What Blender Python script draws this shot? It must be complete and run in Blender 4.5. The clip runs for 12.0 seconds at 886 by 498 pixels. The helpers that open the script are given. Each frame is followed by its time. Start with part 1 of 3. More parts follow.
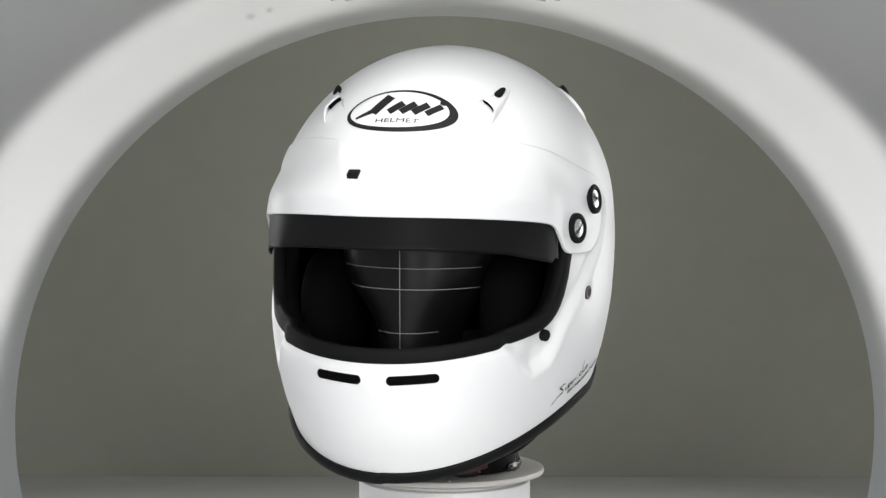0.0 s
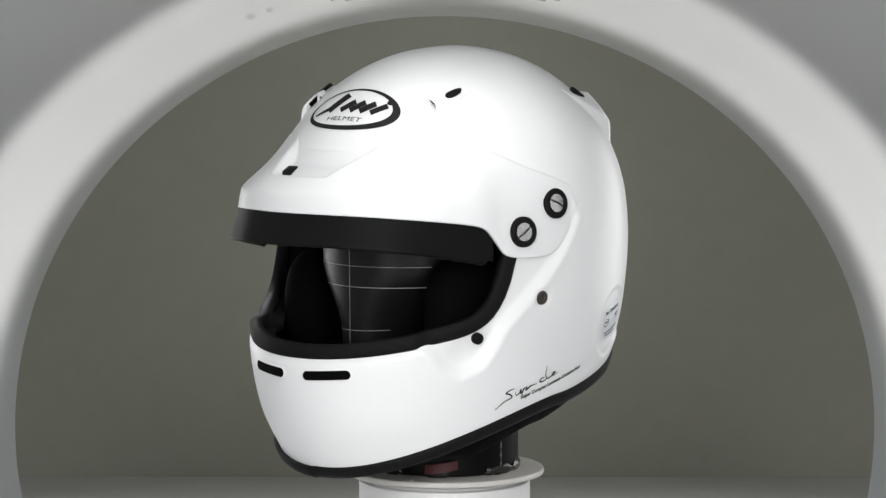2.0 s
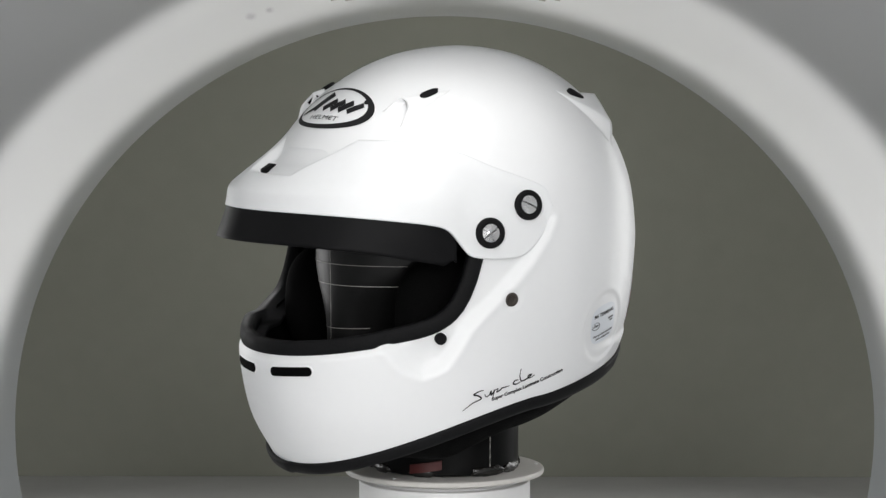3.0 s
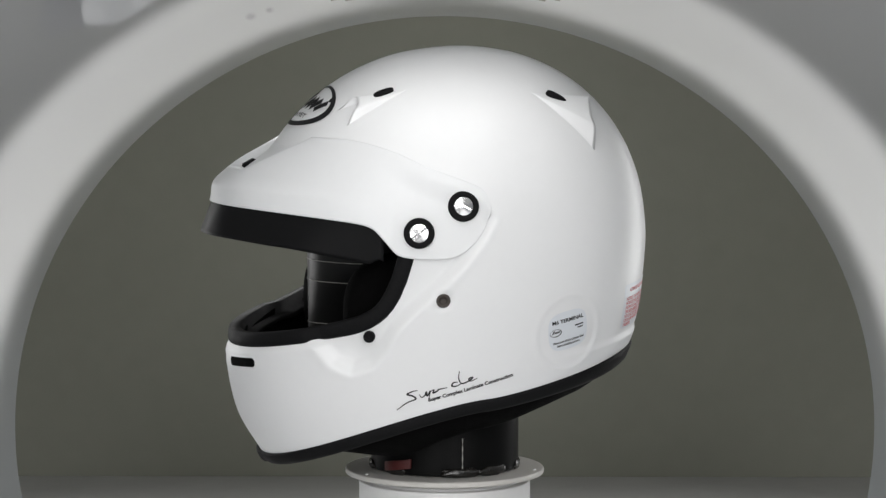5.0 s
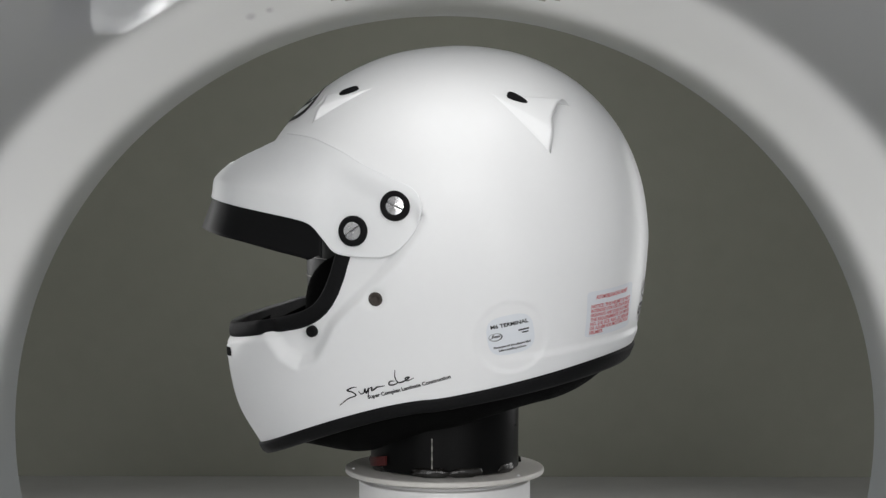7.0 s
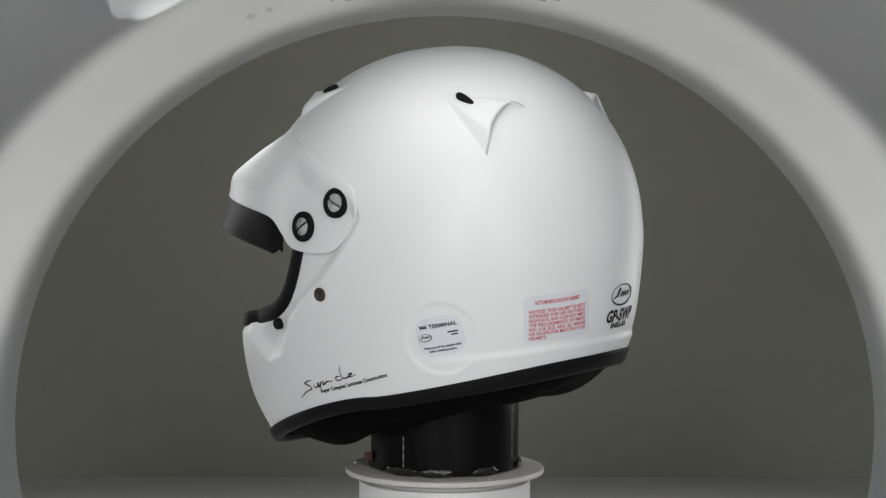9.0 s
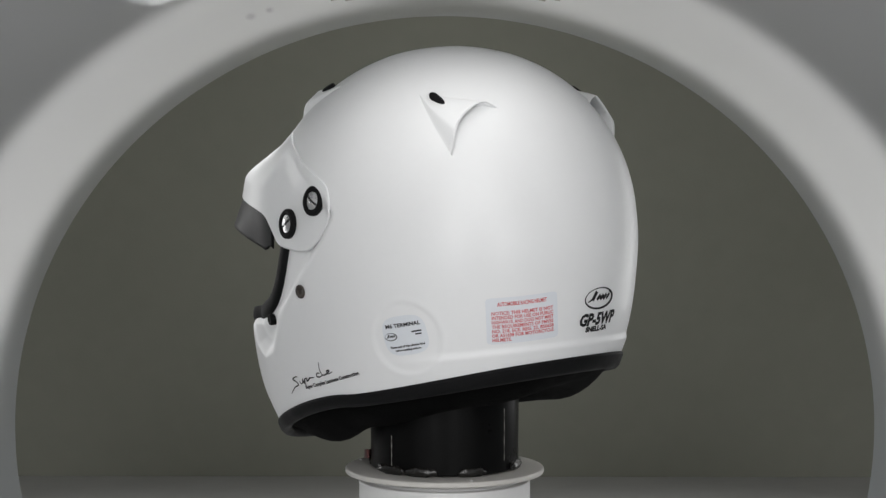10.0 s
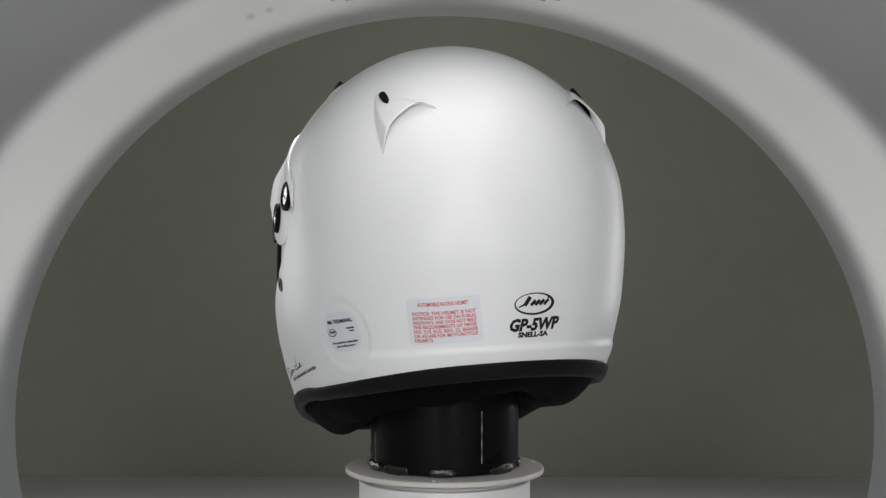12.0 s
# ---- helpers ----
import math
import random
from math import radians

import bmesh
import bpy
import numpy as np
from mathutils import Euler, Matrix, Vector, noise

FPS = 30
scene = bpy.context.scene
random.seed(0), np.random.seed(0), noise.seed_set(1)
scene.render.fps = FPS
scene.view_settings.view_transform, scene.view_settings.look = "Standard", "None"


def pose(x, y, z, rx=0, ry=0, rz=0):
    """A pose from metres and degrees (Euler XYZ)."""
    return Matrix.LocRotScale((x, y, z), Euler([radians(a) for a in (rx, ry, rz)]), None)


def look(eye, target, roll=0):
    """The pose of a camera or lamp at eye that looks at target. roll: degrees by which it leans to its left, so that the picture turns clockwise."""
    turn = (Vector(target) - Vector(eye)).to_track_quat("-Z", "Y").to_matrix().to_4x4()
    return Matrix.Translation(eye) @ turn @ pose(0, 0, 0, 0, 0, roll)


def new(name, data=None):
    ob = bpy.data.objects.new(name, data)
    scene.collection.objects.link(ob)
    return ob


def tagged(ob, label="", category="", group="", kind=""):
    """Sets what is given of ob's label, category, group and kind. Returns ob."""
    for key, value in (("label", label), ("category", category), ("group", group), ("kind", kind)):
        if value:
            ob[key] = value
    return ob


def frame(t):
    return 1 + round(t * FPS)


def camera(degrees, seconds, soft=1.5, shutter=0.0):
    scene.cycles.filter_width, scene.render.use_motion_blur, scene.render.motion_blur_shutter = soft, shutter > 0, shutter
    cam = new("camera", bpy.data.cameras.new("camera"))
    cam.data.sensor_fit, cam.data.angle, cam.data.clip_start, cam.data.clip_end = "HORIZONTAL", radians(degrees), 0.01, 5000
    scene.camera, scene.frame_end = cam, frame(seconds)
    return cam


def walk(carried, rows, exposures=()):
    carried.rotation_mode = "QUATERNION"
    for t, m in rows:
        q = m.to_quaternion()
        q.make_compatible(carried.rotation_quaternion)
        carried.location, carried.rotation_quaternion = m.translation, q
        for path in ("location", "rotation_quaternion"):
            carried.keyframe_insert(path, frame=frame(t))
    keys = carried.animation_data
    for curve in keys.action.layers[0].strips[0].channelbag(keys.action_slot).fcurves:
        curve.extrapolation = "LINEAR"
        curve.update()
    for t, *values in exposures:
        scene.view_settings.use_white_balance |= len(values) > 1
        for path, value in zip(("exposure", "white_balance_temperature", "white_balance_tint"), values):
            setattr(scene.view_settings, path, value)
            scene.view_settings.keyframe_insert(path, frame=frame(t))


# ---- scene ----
cam = camera(16.054, 12.0, soft=1.4)
EYE = (0.0, -2.3966, 0.4006)
CAM_POSE = pose(*EYE, 84.461, 0, 0.0354) @ pose(0, 0, 0, 0, 0, 0.0757)
walk(cam, [(0.0, CAM_POSE), (12.0, CAM_POSE)],
     exposures=[(0.0, -0.07), (3.0, -0.36), (6.0, -0.62), (9.0, -0.75), (12.0, -0.79)])

# ---- light ----
world = bpy.data.worlds.new("studio_dark")
scene.world = world
world.use_nodes = True
world.node_tree.nodes["Background"].inputs[0].default_value = (0.9, 0.95, 1.0, 1)
world.node_tree.nodes["Background"].inputs[1].default_value = 0.05


def area(name, eye, target, sx, sy, watts, colour=(1, 1, 1), spread=180):
    d = bpy.data.lights.new(name, "AREA")
    d.shape, d.size, d.size_y, d.energy, d.color, d.spread = "RECTANGLE", sx, sy, watts, colour, radians(spread)
    ob = new(name, d)
    ob.matrix_basis = look(eye, target)
    return ob


# unseen softboxes over and beside the camera; the hood's strip lights follow with it
LAMP = (1.0, 0.997, 0.995)
area("unseen_softbox", (0, -2.10, 0.95), (0, 0, 0.20), 1.0, 0.5, 26, LAMP)
# added above and behind the helmet, out of view, to brighten the crown
area("unseen_softbox", (0, 0.50, 0.78), (0, 0.0, 0.25), 0.8, 0.4, 11, LAMP, 110)
for x in (-1, 1):
    area("unseen_softbox", (0.72 * x, -2.0, 0.40), (0, 0, 0.20), 0.6, 0.9, 24, LAMP)
    # pair added behind the helmet, out of view, to brighten its flanks
    area("unseen_softbox", (0.62 * x, 0.45, 0.30), (0, 0, 0.18), 0.36, 0.7, 2.3, LAMP, 150)

# ---- materials ----
def material(name, colour, rough=0.5, metal=0.0, coat=0.0, vary=0.06, scale=30.0, bump=0.0, bump_scale=300.0, spec=0.5, trans=0.0, alpha=1.0, anis=0.0):
    m = bpy.data.materials.new(name)
    m.use_nodes = True
    nt = m.node_tree
    b = nt.nodes["Principled BSDF"]
    b.inputs["Roughness"].default_value = rough
    b.inputs["Metallic"].default_value = metal
    b.inputs["Coat Weight"].default_value = coat
    b.inputs["Coat Roughness"].default_value = 0.04
    b.inputs["Specular IOR Level"].default_value = spec
    b.inputs["Transmission Weight"].default_value = trans
    b.inputs["Alpha"].default_value = alpha
    b.inputs["Anisotropic"].default_value = anis
    co = nt.nodes.new("ShaderNodeTexCoord")
    n1 = nt.nodes.new("ShaderNodeTexNoise")
    n1.inputs["Scale"].default_value, n1.inputs["Detail"].default_value = scale, 5
    n2 = nt.nodes.new("ShaderNodeTexNoise")
    n2.inputs["Scale"].default_value, n2.inputs["Detail"].default_value = scale * 11, 3
    mix = nt.nodes.new("ShaderNodeMath")
    mix.operation = "ADD"
    ramp = nt.nodes.new("ShaderNodeMapRange")
    ramp.inputs["From Min"].default_value, ramp.inputs["From Max"].default_value = 0.6, 1.4
    ramp.inputs["To Min"].default_value, ramp.inputs["To Max"].default_value = 1 - vary, 1 + vary
    mul = nt.nodes.new("ShaderNodeVectorMath")
    mul.operation = "SCALE"
    mul.inputs[0].default_value = colour
    for n in (n1, n2):
        nt.links.new(co.outputs["Object"], n.inputs["Vector"])
    nt.links.new(n1.outputs["Fac"], mix.inputs[0])
    nt.links.new(n2.outputs["Fac"], mix.inputs[1])
    nt.links.new(mix.outputs[0], ramp.inputs["Value"])
    nt.links.new(ramp.outputs[0], mul.inputs["Scale"])
    nt.links.new(mul.outputs[0], b.inputs["Base Color"])
    rr = nt.nodes.new("ShaderNodeMapRange")
    rr.inputs["From Min"].default_value, rr.inputs["From Max"].default_value = 0.3, 0.7
    rr.inputs["To Min"].default_value, rr.inputs["To Max"].default_value = rough * 0.88, min(1, rough * 1.12)
    nt.links.new(n1.outputs["Fac"], rr.inputs["Value"])
    nt.links.new(rr.outputs[0], b.inputs["Roughness"])
    if bump:
        nb = nt.nodes.new("ShaderNodeTexNoise")
        nb.inputs["Scale"].default_value, nb.inputs["Detail"].default_value = bump_scale, 4
        bp = nt.nodes.new("ShaderNodeBump")
        bp.inputs["Strength"].default_value, bp.inputs["Distance"].default_value = bump, 0.001
        nt.links.new(co.outputs["Object"], nb.inputs["Vector"])
        nt.links.new(nb.outputs["Fac"], bp.inputs["Height"])
        nt.links.new(bp.outputs[0], b.inputs["Normal"])
    return m


WHITE = material("white_gel_coat", (0.82, 0.825, 0.83), 0.36, coat=0.0, vary=0.008, scale=12)
PEAK_WHITE = material("white_moulded_plastic", (0.80, 0.808, 0.815), 0.37, vary=0.01, scale=14)
RUBBER = material("black_rubber", (0.009, 0.009, 0.0095), 0.62, vary=0.25, scale=60, bump=0.15, bump_scale=900, spec=0.07)
FOAM = material("black_fabric_lining", (0.0028, 0.0028, 0.0028), 0.9, vary=0.3, scale=80, bump=0.5, bump_scale=1200, spec=0.04)
SMOKE = material("dark_smoked_plastic", (0.007, 0.007, 0.0075), 0.42, vary=0.1, scale=40, alpha=0.98, spec=0.07)
BLACK_GLOSS = material("glossy_black_plastic", (0.005, 0.005, 0.005), 0.3, vary=0.2, scale=25, spec=0.09)
FILM = material("black_plastic_film", (0.006, 0.006, 0.006), 0.42, vary=0.2, scale=20, bump=0.3, bump_scale=60, spec=0.2)
INK = material("black_print", (0.012, 0.012, 0.013), 0.5, vary=0.1, spec=0.2)
RED_INK = material("red_print", (0.62, 0.12, 0.13), 0.5, vary=0.1)
LABEL = material("pale_label_film", (0.74, 0.77, 0.81), 0.35, vary=0.02)
STEEL = material("turned_aluminium", (0.66, 0.66, 0.665), 0.27, metal=1.0, vary=0.08, scale=120, anis=0.6)
BRASS = material("dark_threaded_insert", (0.045, 0.036, 0.03), 0.5, metal=0.2, vary=0.3, scale=200)
RED = material("red_strap", (0.06, 0.005, 0.004), 0.6, vary=0.2)
PLATE = material("ivory_plate_paint", (0.54, 0.525, 0.495), 0.45, vary=0.05, scale=25)
PLINTH = material("white_plinth_plastic", (0.67, 0.67, 0.665), 0.4, vary=0.03, scale=15)
FLOOR = material("grey_board", (0.38, 0.38, 0.378), 0.5, vary=0.05, scale=6, bump=0.1, bump_scale=200)
BACK = material("olive_grey_backdrop", (0.235, 0.236, 0.203), 0.7, vary=0.04, scale=4, bump=0.1, bump_scale=400)
TAPE = material("dark_adhesive_tape", (0.012, 0.011, 0.010), 0.25, vary=0.5, scale=150, bump=0.4, bump_scale=300)
ROOM = material("grey_studio_paint", (0.35, 0.35, 0.35), 0.8, vary=0.06, scale=3)
SMUDGE = material("grey_smudge", (0.12, 0.12, 0.12), 0.6, alpha=0.10)
# for fold lines, and for highlights painted along tape edges
CREASE_GLINT = material("grey_crease_and_glint", (0.3, 0.29, 0.27), 0.5)


def hood_material():
    """Pale grey translucent acrylic: the strip lights glow through it and it mirrors at a glance."""
    m = material("translucent_grey_acrylic", (0.058, 0.068, 0.080), 0.03, vary=0.03, scale=5, spec=0.5)
    nt = m.node_tree
    out, b = nt.nodes["Material Output"], nt.nodes["Principled BSDF"]
    tra = nt.nodes.new("ShaderNodeBsdfTranslucent")
    tra.inputs["Color"].default_value = (0.36, 0.36, 0.36, 1)
    mix = nt.nodes.new("ShaderNodeAddShader")
    nt.links.new(b.outputs[0], mix.inputs[0])
    nt.links.new(tra.outputs[0], mix.inputs[1])
    nt.links.new(mix.outputs[0], out.inputs["Surface"])
    return m


HOOD = hood_material()


# ---- mesh helpers ----
def mesh_object(name, verts, faces, mat, smooth=True, parent=None, label="", m=None):
    me = bpy.data.meshes.new(name)
    me.from_pydata([tuple(map(float, v)) for v in verts], [], [tuple(map(int, f)) for f in faces])
    me.validate()
    bm = bmesh.new()
    bm.from_mesh(me)
    bmesh.ops.recalc_face_normals(bm, faces=bm.faces)
    bm.to_mesh(me)
    bm.free()
    me.shade_smooth() if smooth else me.shade_flat()
    me.materials.append(mat)
    ob = new(name, me)
    if parent:
        ob.parent = parent
    if m is not None:
        ob.matrix_basis = m
    if label:
        ob["label"] = label
    return ob


def part(name, bm, mat, parent=None, label="", m=None, smooth=True):
    me = bpy.data.meshes.new(name)
    bm.to_mesh(me)
    bm.free()
    me.shade_smooth() if smooth else me.shade_flat()
    me.materials.append(mat)
    ob = new(name, me)
    if parent:
        ob.parent = parent
    if m is not None:
        ob.matrix_basis = m
    if label:
        ob["label"] = label
    return ob


def grid_faces(nu, nv, wrap_u=False):
    """Quads of a grid whose index is v * nu + u."""
    f = []
    for v in range(nv - 1):
        for u in range(nu if wrap_u else nu - 1):
            a, b = v * nu + u, v * nu + (u + 1) % nu
            f.append((a, b, b + nu, a + nu))
    return f


def lathe(profile, n=96):
    """Verts and faces of a profile of (radius, z) turned about z."""
    v = [(r * math.cos(2 * math.pi * i / n), r * math.sin(2 * math.pi * i / n), z) for r, z in profile for i in range(n)]
    return v, grid_faces(n, len(profile), True)


def rounded(profile, r=0.0006, k=3):
    """Round the inner corners of a polyline profile."""
    out = [profile[0]]
    for a, b, c in zip(profile, profile[1:], profile[2:]):
        a, b, c = Vector(a), Vector(b), Vector(c)
        d = min(r, (a - b).length / 2.01, (c - b).length / 2.01)
        p, q = b + (a - b).normalized() * d, b + (c - b).normalized() * d
        for i in range(k + 1):
            t = i / k
            out.append(tuple((1 - t) ** 2 * p + 2 * t * (1 - t) * b + t * t * q))
    out.append(profile[-1])
    return out


def sweep(points, frames, section, closed=True):
    """Verts and faces of a section of (a, b) carried along points, frames giving the (a, b) directions."""
    n, k = len(points), len(section)
    v = [p + A * a + B * b for p, (A, B) in zip(points, frames) for a, b in section]
    f = grid_faces(k, n, True)
    if closed:
        f += [((n - 1) * k + i, (n - 1) * k + (i + 1) % k, (i + 1) % k, i) for i in range(k)]
    else:
        f += [tuple(range(k)), tuple(range((n - 1) * k, n * k))]
    return v, f


# ---- the light tent ----
BACK_Y, FLOOR_Z = 0.83, -0.15
HOOD_AXIS = Vector((0, -0.99533, 0.09652))
HOOD_UP = Vector((0, 0.09652, 0.99533))
HOOD_FOOT = Vector((0, -0.0808, 0.0373))
HOOD_R, HOOD_END = 0.324, -0.12


def hood_point(s, a, lift=0.0):
    """A point of the hood, s metres from its back end towards its mouth, at the angle a."""
    r = HOOD_R + 0.030 * s + lift
    return HOOD_FOOT + HOOD_AXIS * s + Vector((1.05, 0, 0)) * r * math.cos(a) + HOOD_UP * r * math.sin(a)


def build_tent():
    nu, ns = 160, 48
    v = [hood_point(HOOD_END + 1.02 * j / (ns - 1), radians(-40 + 260 * i / (nu - 1))) for j in range(ns) for i in range(nu)]
    # unseen gap cut in the roof, wider towards the mouth, for an added lamp
    faces = []
    for f in grid_faces(nu, ns):
        s, a = HOOD_END + 1.02 * (f[0] // nu + 0.5) / (ns - 1), -40 + 260 * (f[0] % nu + 0.5) / (nu - 1)
        if s < 0.05 or s > 0.62 or abs(a - 90) > 10 + 36 * s:
            faces.append(f)
    hood = mesh_object("hood", v, faces, HOOD)
    tagged(hood, "tubular grey translucent acrylic hood over the turntable", "light tent", kind="structure")
    # faint smudges on the acrylic
    for s0, a0, k in ((0.145, 113.3, 1.0), (0.145, 113.3, 0.6), (0.140, 111.0, 0.8), (0.140, 111.0, 0.45)):
        vs = [hood_point(s0 + 0.024 * k * math.cos(2 * math.pi * i / 20), radians(a0) + 0.012 * k * math.sin(2 * math.pi * i / 20), -0.001 - 0.0004 * k) for i in range(20)]
        mesh_object("smudge", vs, [tuple(range(20))], SMUDGE, parent=hood, label="faint grey smudge on the acrylic")
    # unseen panel with an arched opening at the hood's back end, in front of the backdrop
    # added to keep the lamps behind it off the hood's outside
    na, rows = 96, []
    for s, outer in ((HOOD_END, 0), (HOOD_END, 1), (HOOD_END - 0.012, 1), (HOOD_END - 0.012, 0)):
        for i in range(na):
            a = radians(-40 + 260 * i / (na - 1))
            rows.append(hood_point(s, a, 0.38 if outer else 0.002))
    arch = mesh_object("wall_baffle", rows, grid_faces(na, 4) + [(3 * na + i, 3 * na + i + 1, i + 1, i) for i in range(na - 1)], BACK, smooth=False)
    tagged(arch, "unseen added olive-grey board with an arched opening that keeps rear lamps off the hood", "wall", kind="structure")
    # back wall
    bm = bmesh.new()
    bmesh.ops.create_cube(bm, size=1, matrix=Matrix.Translation((0, BACK_Y + 0.012, 0.12)) @ Matrix.Diagonal((1.4, 0.02, 1.0, 1)))
    tagged(part("wall_back", bm, BACK, smooth=False), "plain olive-grey backdrop board behind the turntable", "wall", kind="structure")
    bm = bmesh.new()
    bmesh.ops.create_cube(bm, size=1, matrix=Matrix.Translation((0, -1.0, FLOOR_Z - 0.01)) @ Matrix.Diagonal((5, 3.66, 0.02, 1)))
    tagged(part("floor", bm, FLOOR, smooth=False), "flat grey board floor of the light tent", "floor", kind="structure")
    # strip lights behind the hood, one arch of short lengths
    n = 15
    for i in range(n):
        a = 12 + 156 * i / (n - 1)
        if abs(a - 90) < 10:
            continue  # the gap left for the added roof lamp
        strip_or_fill_lamp(0.168, a, 0.064, 0.08, 0.36, 0.088 * (1.0 + 0.5 * abs(math.cos(radians(a))) ** 3))


def build_crown_fill():
    """Unseen lamp added over the roof gap to brighten the crown."""
    strip_or_fill_lamp(0.32, 90, 0.006, 0.125, 0.52, 0.32, 180)


def strip_or_fill_lamp(s, deg, lift, across, along, watts, spread=110):
    """A lamp outside the hood, strip or added roof fill, that shines in through it."""
    a = radians(deg)
    out = Vector((1, 0, 0)) * math.cos(a) + HOOD_UP * math.sin(a)
    d = bpy.data.lights.new("strip_or_fill_lamp", "AREA")
    d.shape, d.size, d.size_y, d.energy, d.color = "RECTANGLE", across, along, watts, (1.0, 0.995, 0.985)
    d.spread = radians(spread)
    m = Matrix((HOOD_AXIS.cross(out), HOOD_AXIS, out)).transposed().to_4x4()
    new("strip_or_fill_lamp", d).matrix_basis = Matrix.Translation(hood_point(s, a, lift)) @ m


def build_room():
    """The plain studio round the tent, seen only in reflections."""
    bm = bmesh.new()
    bmesh.ops.create_cube(bm, size=1, matrix=Matrix.Translation((0, -0.6, 0.95)) @ Matrix.Diagonal((5.2, 6.4, 3.4, 1)))
    bmesh.ops.reverse_faces(bm, faces=bm.faces)
    tagged(part("wall_room", bm, ROOM, smooth=False), "plain mid-grey studio walls round the light tent", "wall", kind="structure")


build_tent()
build_crown_fill()
build_room()


# ---- the shell's form ----
# rings from the rim to the crown: front (x, z), back (x, z), side (x, half width, z)
RINGS = [
    (0.14100, 0.01450, -0.13970, 0.09270, -0.00580, 0.11090, 0.06400),
    (0.15970, 0.04600, -0.14700, 0.11100, -0.00610, 0.11860, 0.09300),
    (0.16790, 0.08120, -0.15150, 0.13300, -0.00630, 0.12450, 0.12500),
    (0.16750, 0.10500, -0.15470, 0.16360, -0.00630, 0.12750, 0.16000),
    (0.16291, 0.15000, -0.15534, 0.18540, -0.00600, 0.12746, 0.19500),
    (0.15711, 0.18933, -0.15116, 0.21671, -0.00648, 0.12404, 0.22414),
    (0.14613, 0.22242, -0.14247, 0.24306, -0.00695, 0.11568, 0.24866),
    (0.13131, 0.24990, -0.13041, 0.26494, -0.00739, 0.10391, 0.26902),
    (0.11301, 0.27301, -0.11527, 0.28334, -0.00784, 0.08937, 0.28614),
    (0.09098, 0.29237, -0.09682, 0.29875, -0.00830, 0.07216, 0.30049),
    (0.06450, 0.30794, -0.07440, 0.31115, -0.00880, 0.05211, 0.31202),
    (0.03254, 0.31894, -0.04701, 0.31991, -0.00934, 0.02894, 0.32017),
    (-0.01000, 0.32370, -0.01000, 0.32370, -0.01000, 0.00000, 0.32370),
]
EXPO = 2.06


def ring_at(v):
    """The ring at v, 0 at the rim and 1 at the crown (Catmull-Rom)."""
    s = max(0.0, min(1.0, v)) * (len(RINGS) - 1)
    i = min(int(s), len(RINGS) - 2)
    t = s - i
    R = RINGS
    a = R[i - 1] if i else tuple(2 * p - q for p, q in zip(R[0], R[1]))
    b, c = R[i], R[i + 1]
    if i + 2 < len(R):
        d = R[i + 2]
    else:  # mirror over the crown
        o = R[-2]
        d = (o[2], o[3], o[0], o[1], o[4], -o[5], o[6])
    out = []
    for p, q, r, w in zip(a, b, c, d):
        out.append(0.5 * (2 * q + (r - p) * t + (2 * p - 5 * q + 4 * r - w) * t * t + (3 * q - p - 3 * r + w) * t ** 3))
    return out


def surf(u, v):
    """A point of the shell: u is the azimuth in radians, 0 in front and pi / 2 on the wearer's left."""
    xf, zf, xb, zb, xs, w, zs = ring_at(v)
    c, s = math.cos(u), math.sin(u)
    cc = math.copysign(abs(c) ** (2 / EXPO), c)
    ss = math.copysign(abs(s) ** (2 / EXPO), s)
    if c >= 0:
        return Vector((xs + (xf - xs) * cc, w * ss, zs + (zf - zs) * abs(cc) ** 1.4))
    return Vector((xs + (xs - xb) * cc, w * ss, zs + (zb - zs) * abs(cc) ** 1.15))


def normal(u, v):
    h = 0.004
    du = surf(u + h, v) - surf(u - h, v)
    dv = surf(u, min(1, v + h)) - surf(u, max(0, v - h))
    n = du.cross(dv)
    return n.normalized()


def find(a, b, axes, u0, v0):
    """(u, v) where two coordinates of the shell take the values a and b."""
    u, v = u0, v0
    for _ in range(30):
        p = surf(u, v)
        e = Vector((a - p[axes[0]], b - p[axes[1]]))
        if e.length < 1e-6:
            break
        h = 1e-4
        pu, pv = (surf(u + h, v) - p) / h, (surf(u, v + h) - p) / h
        J = Matrix(((pu[axes[0]], pv[axes[0]]), (pu[axes[1]], pv[axes[1]])))
        if abs(J.determinant()) < 1e-9:
            break
        d = J.inverted() @ e
        u += max(-0.15, min(0.15, d[0]))
        v = max(0.001, min(0.985, v + max(-0.08, min(0.08, d[1]))))
    return u, v


def side(x, z, lift=0.0, s=1):
    """A point over the shell's left side (s = 1) or right side at x and z, and its normal."""
    u, v = find(x, z, (0, 2), math.acos(max(-0.95, min(0.95, x / 0.165))), max(0.05, min(0.9, (z - 0.06) / 0.27)))
    p, n = surf(u, v), normal(u, v)
    p = p + n * lift
    return (p, n) if s > 0 else (Vector((p.x, -p.y, p.z)), Vector((n.x, -n.y, n.z)))


def v_at(u, z):
    """v on the azimuth u at the height z."""
    lo, hi = 0.0, 1.0
    for _ in range(40):
        m = (lo + hi) / 2
        if surf(u, m).z < z:
            lo = m
        else:
            hi = m
    return lo


PORT_U = 1.180


def port_low(u):
    s = min(1.0, abs(u) / PORT_U)
    return 0.1070 + 0.018 * u * u + 0.045 * s ** 20


PORT_TOP = 0.203


def in_port(u, z):
    return abs(u) < PORT_U and port_low(u) < z < PORT_TOP


def smooth(a, b, x):
    t = max(0.0, min(1.0, (x - a) / (b - a)))
    return t * t * (3 - 2 * t)


